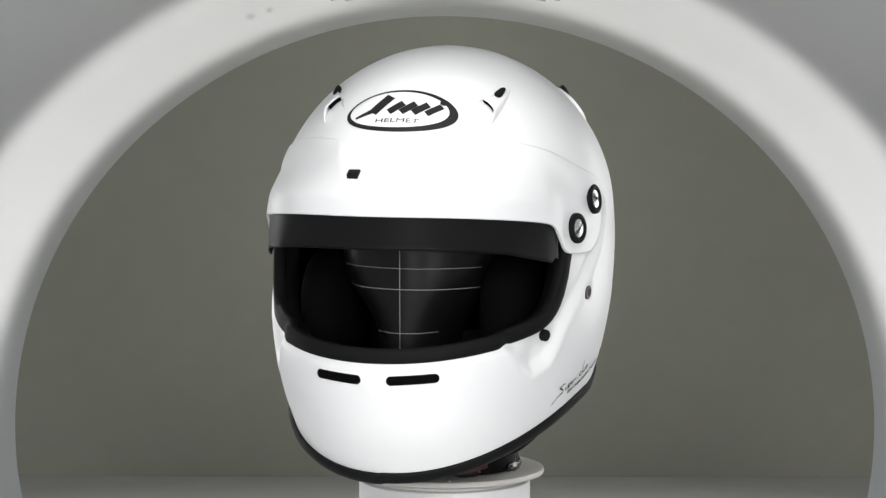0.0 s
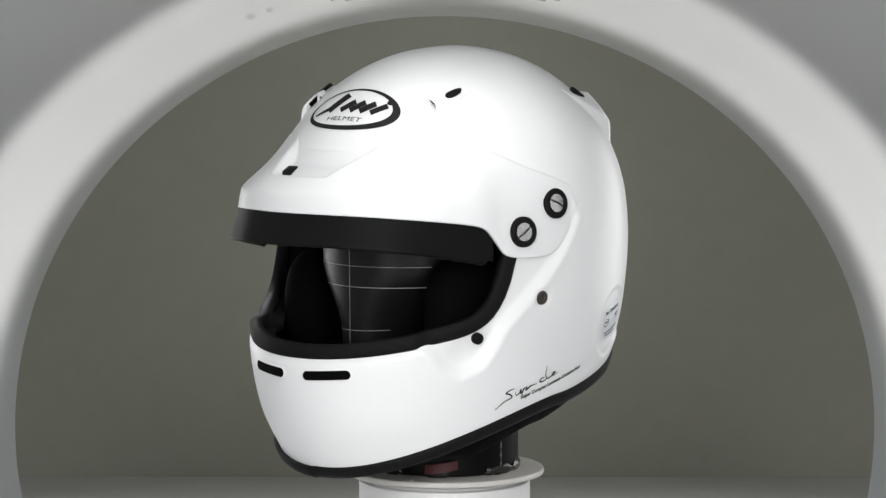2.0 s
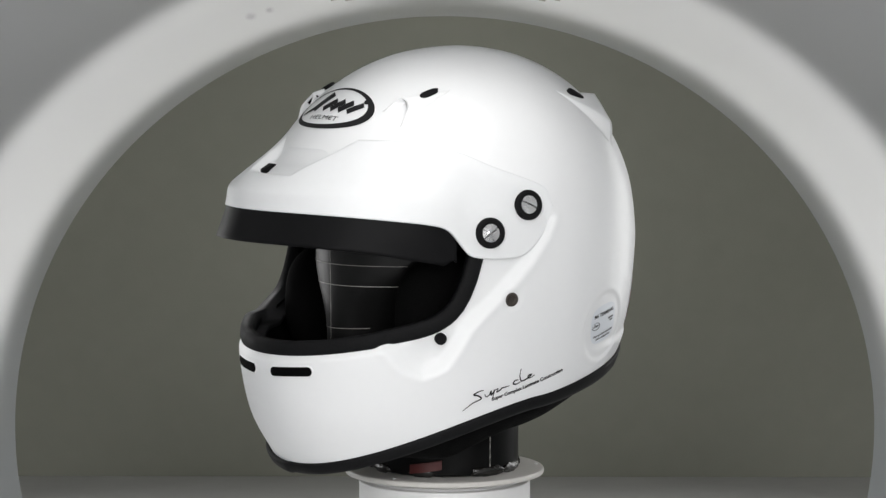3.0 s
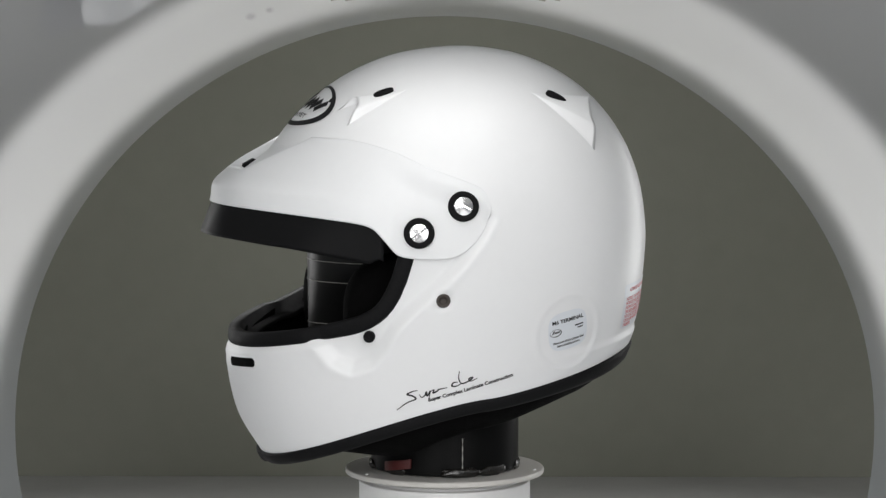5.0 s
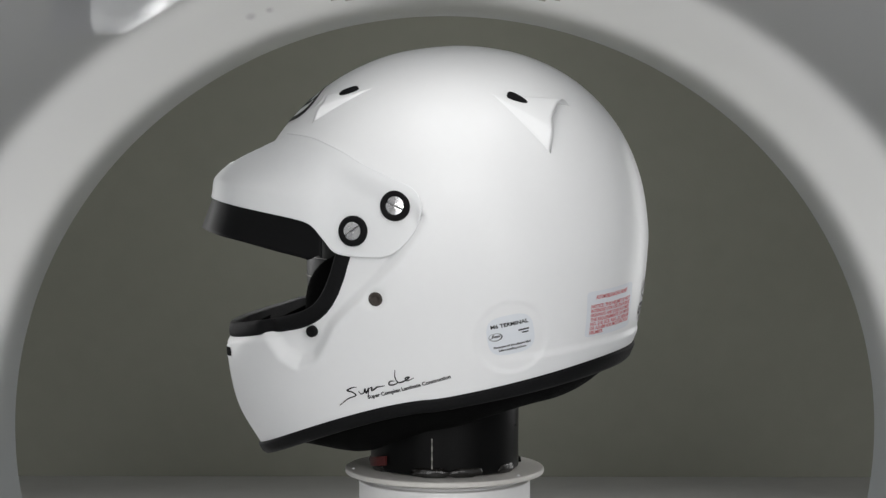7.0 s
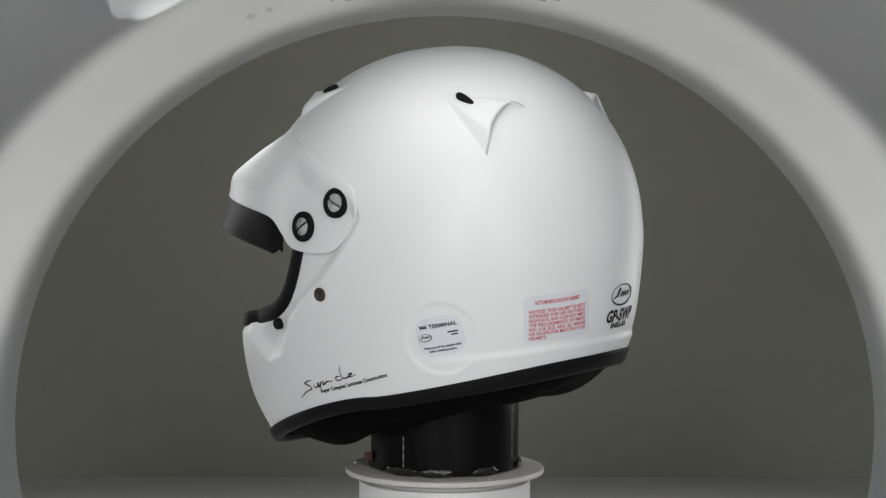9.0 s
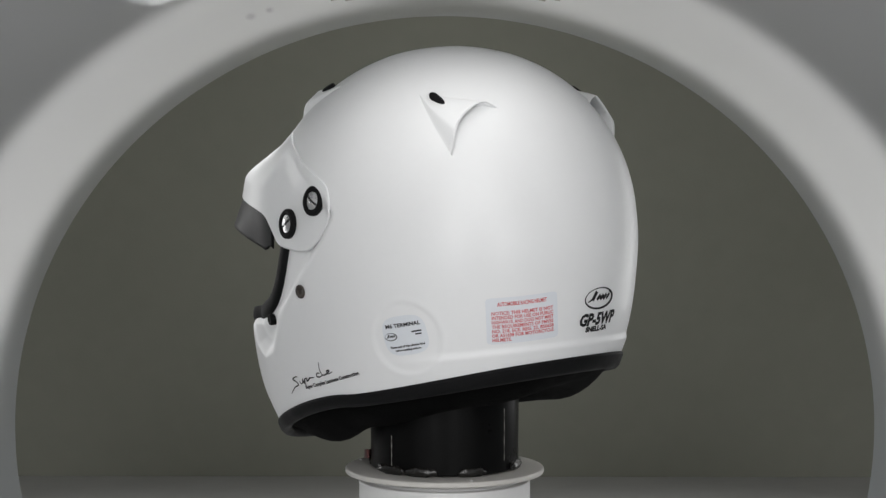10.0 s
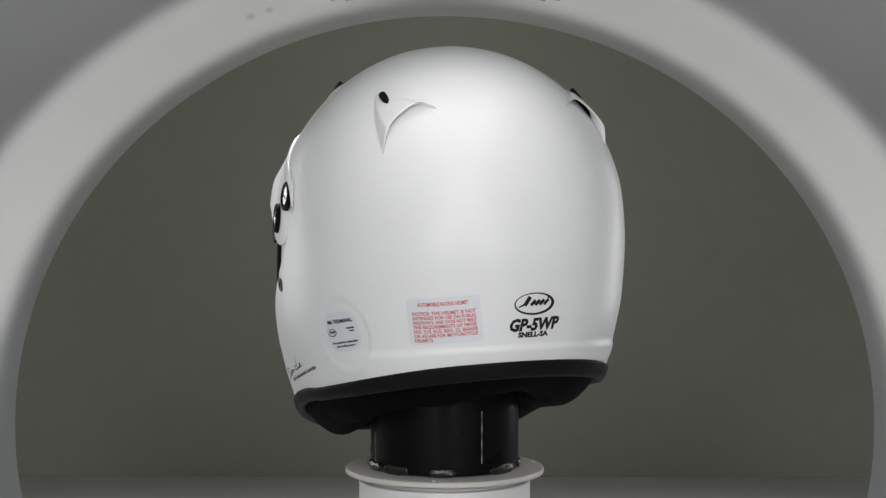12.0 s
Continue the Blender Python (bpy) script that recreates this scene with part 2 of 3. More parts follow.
CREASE_LINE = [(-0.012, 0.222), (-0.004, 0.2), (0.004, 0.186), (0.020, 0.166), (0.0376, 0.148), (0.0545, 0.133), (0.066, 0.121), (0.073, 0.106),
               (0.081, 0.0935), (0.0962, 0.0875), (0.110, 0.094), (0.121, 0.107), (0.135, 0.125)]


def crease_distance(x, z):
    """Signed distance in the side view to the moulded line round the visor seat, positive inside."""
    best, sign = 1.0, -1.0
    for (ax, az), (bx, bz) in zip(CREASE_LINE, CREASE_LINE[1:]):
        dx, dz = bx - ax, bz - az
        t = max(0.0, min(1.0, ((x - ax) * dx + (z - az) * dz) / (dx * dx + dz * dz)))
        ex, ez = x - ax - t * dx, z - az - t * dz
        d = math.hypot(ex, ez)
        if d < best:
            best, sign = d, 1.0 if dx * ez - dz * ex > 0 else -1.0
    return best * sign


M6 = Vector((-0.0662, 0.1119, 0.1149))
RIVET = Vector((0.0332, 0.1245, 0.1424))


def relief(p, u, v):
    """Moulded relief of the shell along its normal."""
    q = Vector((p.x, abs(p.y), p.z))
    h = 0.0
    if q.x > -0.03 and q.y > 0.05 and 0.08 < q.z < 0.265:
        d = crease_distance(q.x, q.z)
        top = tab(abs(u), PEAK_TOP)  # the seat ends under the peak's upper edge
        fade = smooth(0.07, 0.09, q.y) * (1 - smooth(top - 0.011, top - 0.003, q.z))
        h -= 0.0056 * smooth(-0.0020, 0.0085, d) * fade
        h += 0.0006 * math.exp(-((d + 0.003) / 0.003) ** 2) * fade
    # seat of the knob beside the port
    h -= 0.003 * math.exp(-((q.x - 0.094) ** 2 + (q.z - 0.104) ** 2) / 0.011 ** 2) if q.y > 0.06 and q.x > 0.05 else 0.0
    d = (q - M6).length
    if d < 0.04:
        h -= 0.0007 * (1 - smooth(0.0250, 0.028, d)) - 0.00025 * math.exp(-((d - 0.029) / 0.002) ** 2)
    d = (q - RIVET).length
    if d < 0.012:
        h -= 0.0012 * (1 - smooth(0.0055, 0.0085, d))
    # proud band above the rear rim
    if abs(u) > 1.7:
        h += 0.0016 * (1 - smooth(0.070, 0.092, v)) * smooth(1.7, 2.3, abs(u))
    # lip along the top of the chin bar
    if abs(u) < 1.0 and p.z < 0.15:
        h -= 0.0035 * smooth(-0.012, -0.002, p.z - port_low(u)) * (1 - smooth(0.7, 1.0, abs(u)))
    return h


def skin(u, v, lift=0.0):
    p = surf(u, v)
    return p + normal(u, v) * (relief(p, u, v) + lift)


def build_shell(parent):
    nu, nv = 480, 230
    us = [2 * math.pi * i / nu - math.pi for i in range(nu)]
    verts = []
    for j in range(nv):
        v = 0.9985 * j / (nv - 1)
        for u in us:
            p = surf(u, v)
            if v < 0.48:
                h = relief(p, u, v)
                if abs(h) > 1e-6:
                    p = p + normal(u, v) * h
            verts.append(p)
    faces = []
    for f in grid_faces(nu, nv, True):
        c = sum((verts[i] for i in f), Vector()) / 4
        u = us[f[0] % nu] + math.pi / nu
        if not in_port(u, c.z):
            faces.append(f)
    n = len(verts)
    verts.append(Vector((-0.01, 0, 0.32372)))
    faces += [((nv - 1) * nu + i, (nv - 1) * nu + (i + 1) % nu, n) for i in range(nu)]
    ob = mesh_object("shell", verts, faces, WHITE, parent=parent)
    so = ob.modifiers.new("thickness", "SOLIDIFY")
    so.thickness, so.offset = 0.003, -1
    so.material_offset = 0
    return ob


def chart(u0, v0, roll=0.0):
    """A flat chart laid on the shell at (u0, v0): a to the reader's right, b up, in metres; returns f(a, b, lift)."""
    p0, n0 = surf(u0, v0), normal(u0, v0)
    right = Vector((0, 0, 1)).cross(n0).normalized()
    up = n0.cross(right)
    c, s = math.cos(roll), math.sin(roll)
    right, up = right * c + up * s, up * c - right * s

    def place(a, b, lift=0.0):
        u, v = u0, v0
        for _ in range(8):
            d = surf(u, v) - p0
            e = Vector((a - d.dot(right), b - d.dot(up)))
            if e.length < 2e-6:
                break
            h = 1e-4
            pu, pv = (surf(u + h, v) - surf(u, v)) / h, (surf(u, v + h) - surf(u, v)) / h
            J = Matrix(((pu.dot(right), pv.dot(right)), (pu.dot(up), pv.dot(up))))
            k = J.inverted() @ e
            u, v = u + k[0], min(0.99, max(0.002, v + k[1]))
        return skin(u, v, lift)
    return place


def disc_patch(place, rx, ry, lift, n=40, rings=5, inner=0.0, power=2.0, shift=(0.0, 0.0), edge=0.0):
    """Verts and faces of an oval (or ring) laid on a chart; edge: how far the rim drops."""
    v = []
    for k in range(rings + 1):
        s = inner + (1 - inner) * k / rings
        for i in range(n):
            a = 2 * math.pi * i / n
            c, q = math.cos(a), math.sin(a)
            x = math.copysign(abs(c) ** (2 / power), c) * rx * s + shift[0]
            y = math.copysign(abs(q) ** (2 / power), q) * ry * s + shift[1]
            v.append(place(x, y, lift - (edge if k == rings else 0)))
    f = grid_faces(n, rings + 1, True)
    if inner == 0:
        f = [g for g in f if g[0] >= n]
        c = len(v)
        v.append(place(shift[0], shift[1], lift))
        f += [(n + i, n + (i + 1) % n, c) for i in range(n)]
    return v, f


def sheet_patch(place, w, h, lift, r=0.0008, n=16):
    """A rectangular label of half sizes w and h on a chart, its corners clipped."""
    v = []
    for j in range(n):
        for i in range(n):
            a, b = w * (2 * i / (n - 1) - 1), h * (2 * j / (n - 1) - 1)
            if i in (0, n - 1) and j in (0, n - 1):
                a, b = math.copysign(w - r, a), math.copysign(h - r, b)
            v.append(place(a, b, lift))
    return v, grid_faces(n, n)


def capsule_patch(place, half, r, lift, ring=0.0, n=12, edge=0.0):
    """A slot with round ends on a chart; ring: width of a lip round it instead of the slot."""
    def outline(rr):
        o = []
        for c, a0 in ((half - r, -90), (-(half - r), 90)):
            o += [(c + rr * math.cos(radians(a0 + 180 * i / n)), rr * math.sin(radians(a0 + 180 * i / n))) for i in range(n + 1)]
            o += [(c * (1 - 2 * i / 12), rr * (1 if a0 < 0 else -1)) for i in range(1, 12)]
        return o
    m = 2 * (n + 12)
    if ring:
        v = [place(a, b, lift) for a, b in outline(r)] + [place(a, b, lift) for a, b in outline(r + ring * 0.5)] + [place(a, b, lift - edge) for a, b in outline(r + ring)]
        return v, grid_faces(m, 3, True)
    o = outline(r)
    v = [place(a, b * k, lift) for k in (1, 0.5, 0) for a, b in o]
    return v, grid_faces(m, 3, True)


def bar_patch(place, a0, b0, a1, b1, w, lift, n=8, taper=1.0):
    """A straight bar of width w from (a0, b0) to (a1, b1) on a chart."""
    L = math.hypot(a1 - a0, b1 - b0)
    nx, ny = -(b1 - b0) / L, (a1 - a0) / L
    v = []
    for k in (-0.5, 0.5):
        for i in range(n):
            t = i / (n - 1)
            ww = w * (1 + (taper - 1) * t)
            v.append(place(a0 + (a1 - a0) * t + nx * k * ww, b0 + (b1 - b0) * t + ny * k * ww, lift))
    return v, grid_faces(n, 2)


def stroke_patch(place, pts, w, lift):
    """A pen stroke through pts on a chart, thinner at its ends."""
    fine = []
    for i in range(len(pts) - 1):
        p0, p1, p2, p3 = (pts[max(0, min(len(pts) - 1, i + k))] for k in (-1, 0, 1, 2))
        for j in range(6):
            t = j / 6
            fine.append(tuple(0.5 * (2 * b + (c - a) * t + (2 * a - 5 * b + 4 * c - d) * t * t + (3 * b - a - 3 * c + d) * t ** 3)
                              for a, b, c, d in zip(p0, p1, p2, p3)))
    fine.append(pts[-1])
    v, n = [], len(fine)
    rows = [[], []]
    for i, p in enumerate(fine):
        q, r = fine[max(0, i - 1)], fine[min(n - 1, i + 1)]
        L = math.hypot(r[0] - q[0], r[1] - q[1]) or 1
        nx, ny = -(r[1] - q[1]) / L, (r[0] - q[0]) / L
        ww = w * (0.45 + 0.55 * math.sin(math.pi * i / (n - 1)))
        for k, row in zip((-0.5, 0.5), rows):
            row.append(place(p[0] + nx * k * ww, p[1] + ny * k * ww, lift))
    return rows[0] + rows[1], grid_faces(n, 2)


def text_patch(place, words, size, lift, a, b, shear=0.0, width=1.0, fat=0.0, align="LEFT", fit=0.0):
    """Words laid on a chart with their base line at (a, b); fit: the width that they take."""
    cu = bpy.data.curves.new("words", "FONT")
    cu.body, cu.size, cu.shear, cu.offset, cu.align_x = words, size, shear, fat, align
    cu.resolution_u = 2
    ob = bpy.data.objects.new("words", cu)
    scene.collection.objects.link(ob)
    dg = bpy.context.evaluated_depsgraph_get()
    me = bpy.data.meshes.new_from_object(ob.evaluated_get(dg))
    xs = [p.co.x for p in me.vertices]
    k = width
    if fit:
        k = fit / (max(xs) - min(xs))
    v = [place(a + p.co.x * k, b + p.co.y, lift) for p in me.vertices]
    f = [tuple(q.vertices) for q in me.polygons]
    bpy.data.objects.remove(ob)
    bpy.data.curves.remove(cu)
    bpy.data.meshes.remove(me)
    return v, f


def joined(*pieces):
    v, f = [], []
    for a, b in pieces:
        k = len(v)
        v += list(a)
        f += [tuple(i + k for i in g) for g in b]
    return v, f


def mirror(piece, s):
    return piece if s > 0 else ([Vector((p[0], -p[1], p[2])) for p in piece[0]], piece[1])


def frame_at(u, v, lift=0.0, s=1, roll=0.0):
    """A pose on the shell whose z is the outward normal."""
    p, n = skin(u, v, lift), normal(u, v)
    if s < 0:
        p, n = Vector((p.x, -p.y, p.z)), Vector((n.x, -n.y, n.z))
    right = Vector((0, 0, 1)).cross(n).normalized()
    m = Matrix((right, n.cross(right), n)).transposed().to_4x4()
    return Matrix.Translation(p) @ m @ pose(0, 0, 0, 0, 0, roll)


# ---- the helmet's parts ----
def build_gaskets(helmet):
    """Rubber round the eye port and along the rim."""
    pts, fr = [], []
    path = []
    n = 90
    for i in range(n + 1):
        u = -PORT_U * 0.998 + 2 * PORT_U * 0.998 * i / n
        path.append((u, port_low(u)))
    zs = [port_low(PORT_U * 0.998) + (PORT_TOP - port_low(PORT_U * 0.998)) * k / 12 for k in range(1, 12)]
    path += [(PORT_U, z) for z in zs]
    path += [(PORT_U - 2 * PORT_U * k / 60, PORT_TOP) for k in range(61)]
    path += [(-PORT_U, z) for z in reversed(zs)]
    P = [skin(u, v_at(u, z)) for u, z in path]
    N = [normal(u, v_at(u, z)) for u, z in path]
    m = len(P)
    for i in range(m):
        t = (P[(i + 1) % m] - P[i - 1]).normalized()
        A = N[i]
        B = t.cross(A).normalized()
        fr.append((A, B))
    sec = [(-0.006, 0.0045), (0.0012, 0.0048), (0.0024, 0.0036), (0.0030, 0.001), (0.0030, -0.0035), (0.002, -0.0062), (-0.002, -0.0078),
           (-0.010, -0.0085), (-0.016, -0.008), (-0.016, -0.004), (-0.006, -0.004)]
    sec = [(a, -b) for a, b in sec]
    v, f = sweep(P, fr, sec)
    mesh_object("port_gasket", v, f, RUBBER, parent=helmet, label="black rubber gasket round the eye port")
    P, fr = [], []
    for i in range(160):
        u = 2 * math.pi * i / 160
        p, nn = skin(u, 0.0), normal(u, 0.004)
        down = (surf(u, 0.0) - surf(u, 0.02)).normalized()
        P.append(p)
        fr.append((nn, down))
    sec = [(-0.0005, 0), (0.0014, 0.0002), (0.0022, 0.0018), (0.0022, 0.0100), (0.0008, 0.0132), (-0.002, 0.0145), (-0.006, 0.0130), (-0.006, 0.0030)]
    v, f = sweep(P, fr, sec)
    k = len(sec)
    for i in range(len(P)):
        u = 2 * math.pi * i / 160
        top = -0.0038 - 0.0042 * smooth(1.5, 2.7, min(u, 2 * math.pi - u))
        for q in range(k):
            v[i * k + q] = v[i * k + q] + fr[i][1] * (top * (1 if q < 3 or q == k - 1 else 0) - (0.0072 if q in (3, 4, 5, 6) else 0.0))
    mesh_object("rim_trim", v, f, RUBBER, parent=helmet, label="black rubber edge trim along the rim")


def inner(u, v, off):
    p = surf(u, v)
    return p - normal(u, v) * off


def build_lining(helmet):
    nu, nv = 120, 60
    verts, faces = [], []
    for j in range(nv):
        v = 0.02 + 0.975 * j / (nv - 1)
        for i in range(nu):
            u = 2 * math.pi * i / nu - math.pi
            z = surf(u, v).z
            off = 0.010 + 0.016 * smooth(0.06, 0.10, z) * (1 - 0.5 * smooth(0.2, 0.3, z))
            if abs(u) < PORT_U + 0.1:
                off = min(off, 0.012)
            verts.append(inner(u, v, off))
    for f in grid_faces(nu, nv, True):
        u = 2 * math.pi * (f[0] % nu + 0.5) / nu - math.pi
        z = surf(u, 0.02 + 0.975 * (f[0] // nu + 0.5) / (nv - 1)).z
        if not (abs(u) < PORT_U + 0.02 and port_low(u) - 0.002 < z < PORT_TOP + 0.004):
            faces.append(f)
    mesh_object("lining", verts, faces, FOAM, parent=helmet, label="black fabric lining")
    # neck roll under the rim
    n, k = 120, 14
    v = []
    for i in range(n):
        u = 2 * math.pi * i / n
        o = skin(u, 0.0) - normal(u, 0.01) * 0.005
        c = Vector((-0.006, 0, 0.064))
        inn = c + Vector(((o.x - c.x) * 0.40, (o.y - c.y) * 0.42, (o.z - c.z) * 0.6))
        w = min(u, 2 * math.pi - u)
        sag = 0.004 + 0.026 * smooth(0.35, 1.15, w) - 0.006 * smooth(1.0, 1.6, w) + 0.0025 * math.sin(5 * u) * math.sin(u / 2) ** 2 - 0.005 * smooth(2.4, 3.1, w)
        for j in range(k):
            t = j / (k - 1)
            q = o.lerp(inn, t)
            d = math.sin(math.pi * min(1, t * 1.08)) ** 0.75 if t < 0.92 else 0
            v.append(q - Vector((0, 0, sag * d)))
    f = []
    for i in range(n):
        for j in range(k - 1):
            a, b = i * k + j, ((i + 1) % n) * k + j
            f.append((a, a + 1, b + 1, b))
    mesh_object("neck_roll", v, f, FOAM, parent=helmet, label="black padded fabric neck roll")
    for s in (1, -1):
        bm = bmesh.new()
        bmesh.ops.create_uvsphere(bm, u_segments=32, v_segments=20, radius=1)
        for q in bm.verts:
            x, y, z = q.co
            q.co = Vector((0.045 + 0.050 * math.copysign(abs(x) ** 0.7, x), s * (0.070 + 0.020 * math.copysign(abs(y) ** 0.7, y)),
                           0.126 + 0.044 * math.copysign(abs(z) ** 0.7, z) + 0.25 * (0.05 - 0.05 * x) * 0.3))
        part("cheek_pad", bm, FOAM, helmet, "black fabric cheek pad")


def tab(u, table):
    """Smooth interpolation in a short table of (u, value)."""
    if u <= table[0][0]:
        return table[0][1]
    for i, ((a, p), (b, q)) in enumerate(zip(table, table[1:])):
        if u <= b:
            t = (u - a) / (b - a)
            m0 = (q - table[i - 1][1]) / (b - table[i - 1][0]) if i else 0.0
            m1 = (table[i + 2][1] - p) / (table[i + 2][0] - a) if i + 2 < len(table) else (q - p) / (b - a)
            h = b - a
            return (2 * t ** 3 - 3 * t * t + 1) * p + (t ** 3 - 2 * t * t + t) * h * m0 + (3 * t * t - 2 * t ** 3) * q + (t ** 3 - t * t) * h * m1
    return table[-1][1]


PEAK_TOP = [(0.0, 0.2575), (0.45, 0.2585), (0.846, 0.2570), (1.10, 0.2485), (1.265, 0.2388), (1.475, 0.2266), (1.525, 0.2205), (1.55, 0.2095)]
PEAK_LOW = [(0.0, 0.2080), (0.4, 0.2070), (0.75, 0.2030), (0.95, 0.1985), (1.03, 0.1945), (1.09, 0.1850), (1.14, 0.1765), (1.20, 0.1735), (1.32, 0.1725), (1.40, 0.1740), (1.46, 0.1805),
            (1.52, 0.1935), (1.55, 0.2095)]
PEAK_OUT = [(0.0, 0.0290), (0.25, 0.0318), (0.33, 0.0310), (0.45, 0.0272), (0.65, 0.0195), (0.85, 0.0085), (0.95, 0.0022), (1.0, 0.0002)]


def peak_reach(u):
    return max(0.0, math.cos(min(abs(u) / 1.12, 1.0) * math.pi / 2)) ** 1.25


def scoop(p):
    """Depth of the intake hollow in the middle of the peak."""
    w = 0.0245 + 0.55 * max(0.0, p.z - 0.2365)
    return smooth(0.2335, 0.2352, p.z) * (1 - smooth(w, w + 0.002 + 0.35 * max(0.0, p.z - 0.234), abs(p.y)))


def peak_point(u, r, inset=0.0):
    a = abs(u)
    lo, hi = tab(a, PEAK_LOW), tab(a, PEAK_TOP)
    z = lo + (hi - lo) * r
    base = surf(u, v_at(u, z))
    g = peak_reach(u)
    g *= 1 - 0.78 * smooth(0.25, 0.8, r) * smooth(0.12, 0.7, a)
    sunk = smooth(0.95, 1.22, a) * (0.0050 - 0.0034 * smooth(hi - 0.022, hi - 0.004, z))  # the side tabs lie in the moulded seat
    d = g * tab(r, PEAK_OUT) + (1 - g) * (0.0031 - sunk) * (1 - 0.9 * (1 - smooth(0.75, 1.15, a)) * smooth(0.5, 1.0, r))
    n = normal(u, v_at(u, z))
    flat = Vector((math.cos(u), math.sin(u) * 0.8, 0)).normalized()
    way = flat.lerp(n, smooth(0.8, 1.15, a)).normalized()
    p = base + way * (d - inset)
    if a < 0.6 and r > 0.3:
        p = p - Vector((1, 0, 0.35)).normalized() * (0.0105 * scoop(p) * (1 - 0.75 * smooth(0.7, 1.0, r)))
    return p


def build_peak(helmet):
    nu, nr = 260, 56
    verts = []
    for j in range(nr):
        for i in range(nu):
            t = 2 * i / (nu - 1) - 1
            u = math.copysign(1.549 * (1 - (1 - abs(t)) ** 1.25), t)
            verts.append(peak_point(u, j / (nr - 1)))
    ob = mesh_object("peak", verts, grid_faces(nu, nr), PEAK_WHITE, parent=helmet, label="white moulded plastic peak with an intake scoop")
    so = ob.modifiers.new("thickness", "SOLIDIFY")
    so.thickness, so.offset = 0.0022, -1
    # intake slot in the corner of the scoop
    bm = bmesh.new()
    bmesh.ops.create_cube(bm, size=1, matrix=pose(0.1478, -0.0222, 0.2350, 0, 28, 0) @ Matrix.Diagonal((0.0105, 0.0092, 0.0034, 1)))
    bmesh.ops.bevel(bm, geom=bm.edges[:], offset=0.0007, segments=2, affect="EDGES")
    part("intake_slot", bm, RUBBER, ob, "black intake slot")
    # smoked strip under the peak
    nu, nr = 120, 12
    verts = []
    for j in range(nr):
        r = j / (nr - 1)
        for i in range(nu):
            u = -1.075 + 2.15 * i / (nu - 1)
            a = abs(u)
            end = smooth(1.0, 1.075, a)
            top = peak_point(u, 0.06, 0.0026)
            drop = (0.0262 + 0.002 * smooth(0.2, 0.9, a) + 0.003 * smooth(0.6, 0.95, a)) * (1 - 0.35 * end * r)
            out = Vector((math.cos(u), math.sin(u), 0)) * (0.0098 * (1 - smooth(0.5, 1.0, a))) * r
            verts.append(top + out - Vector((0, 0, drop * r)))
    ob = mesh_object("smoke_strip", verts, grid_faces(nu, nr), SMOKE, parent=helmet, label="dark smoked plastic strip under the peak")
    so = ob.modifiers.new("thickness", "SOLIDIFY")
    so.thickness, so.offset = 0.0012, 0
    # pivots
    for s in (1, -1):
        for u, v, roll in ((1.239, 0.350, 35), (1.431, 0.386, -25)):
            m = frame_at(u, v, 0.0048, s, roll * s)
            va, fa = lathe(rounded([(0.0065, -0.002), (0.0113, -0.002), (0.0113, 0.0012), (0.0100, 0.0023), (0.0078, 0.0023), (0.0065, 0.0008)], 0.0005), 48)
            ring = mesh_object("pivot_washer", va, fa, RUBBER, parent=helmet, label="black washer round a peak screw", m=m)
            bm = bmesh.new()
            # two half heads with a slot between
            for q in (1, -1):
                vs = []
                for k in range(25):
                    a = math.pi * k / 24
                    for rr in (0.0, 0.5, 0.92, 1.0):
                        x, y = 0.0067 * rr * math.cos(a), max(0.0008, 0.0067 * rr * math.sin(a))
                        vs.append(bm.verts.new((x, q * y, 0.0026 - 0.0012 * rr)))
                for k in range(24):
                    for j in range(3):
                        x = [vs[k * 4 + j], vs[k * 4 + j + 1], vs[(k + 1) * 4 + j + 1], vs[(k + 1) * 4 + j]]
                        try:
                            bm.faces.new(x if q > 0 else x[::-1])
                        except ValueError:
                            pass
            bmesh.ops.create_cone(bm, cap_ends=True, segments=40, radius1=0.0067, radius2=0.0067, depth=0.003, matrix=Matrix.Translation((0, 0, -0.0013)))
            part("pivot_screw", bm, STEEL, ring, "slotted bright aluminium screw head", smooth=False)


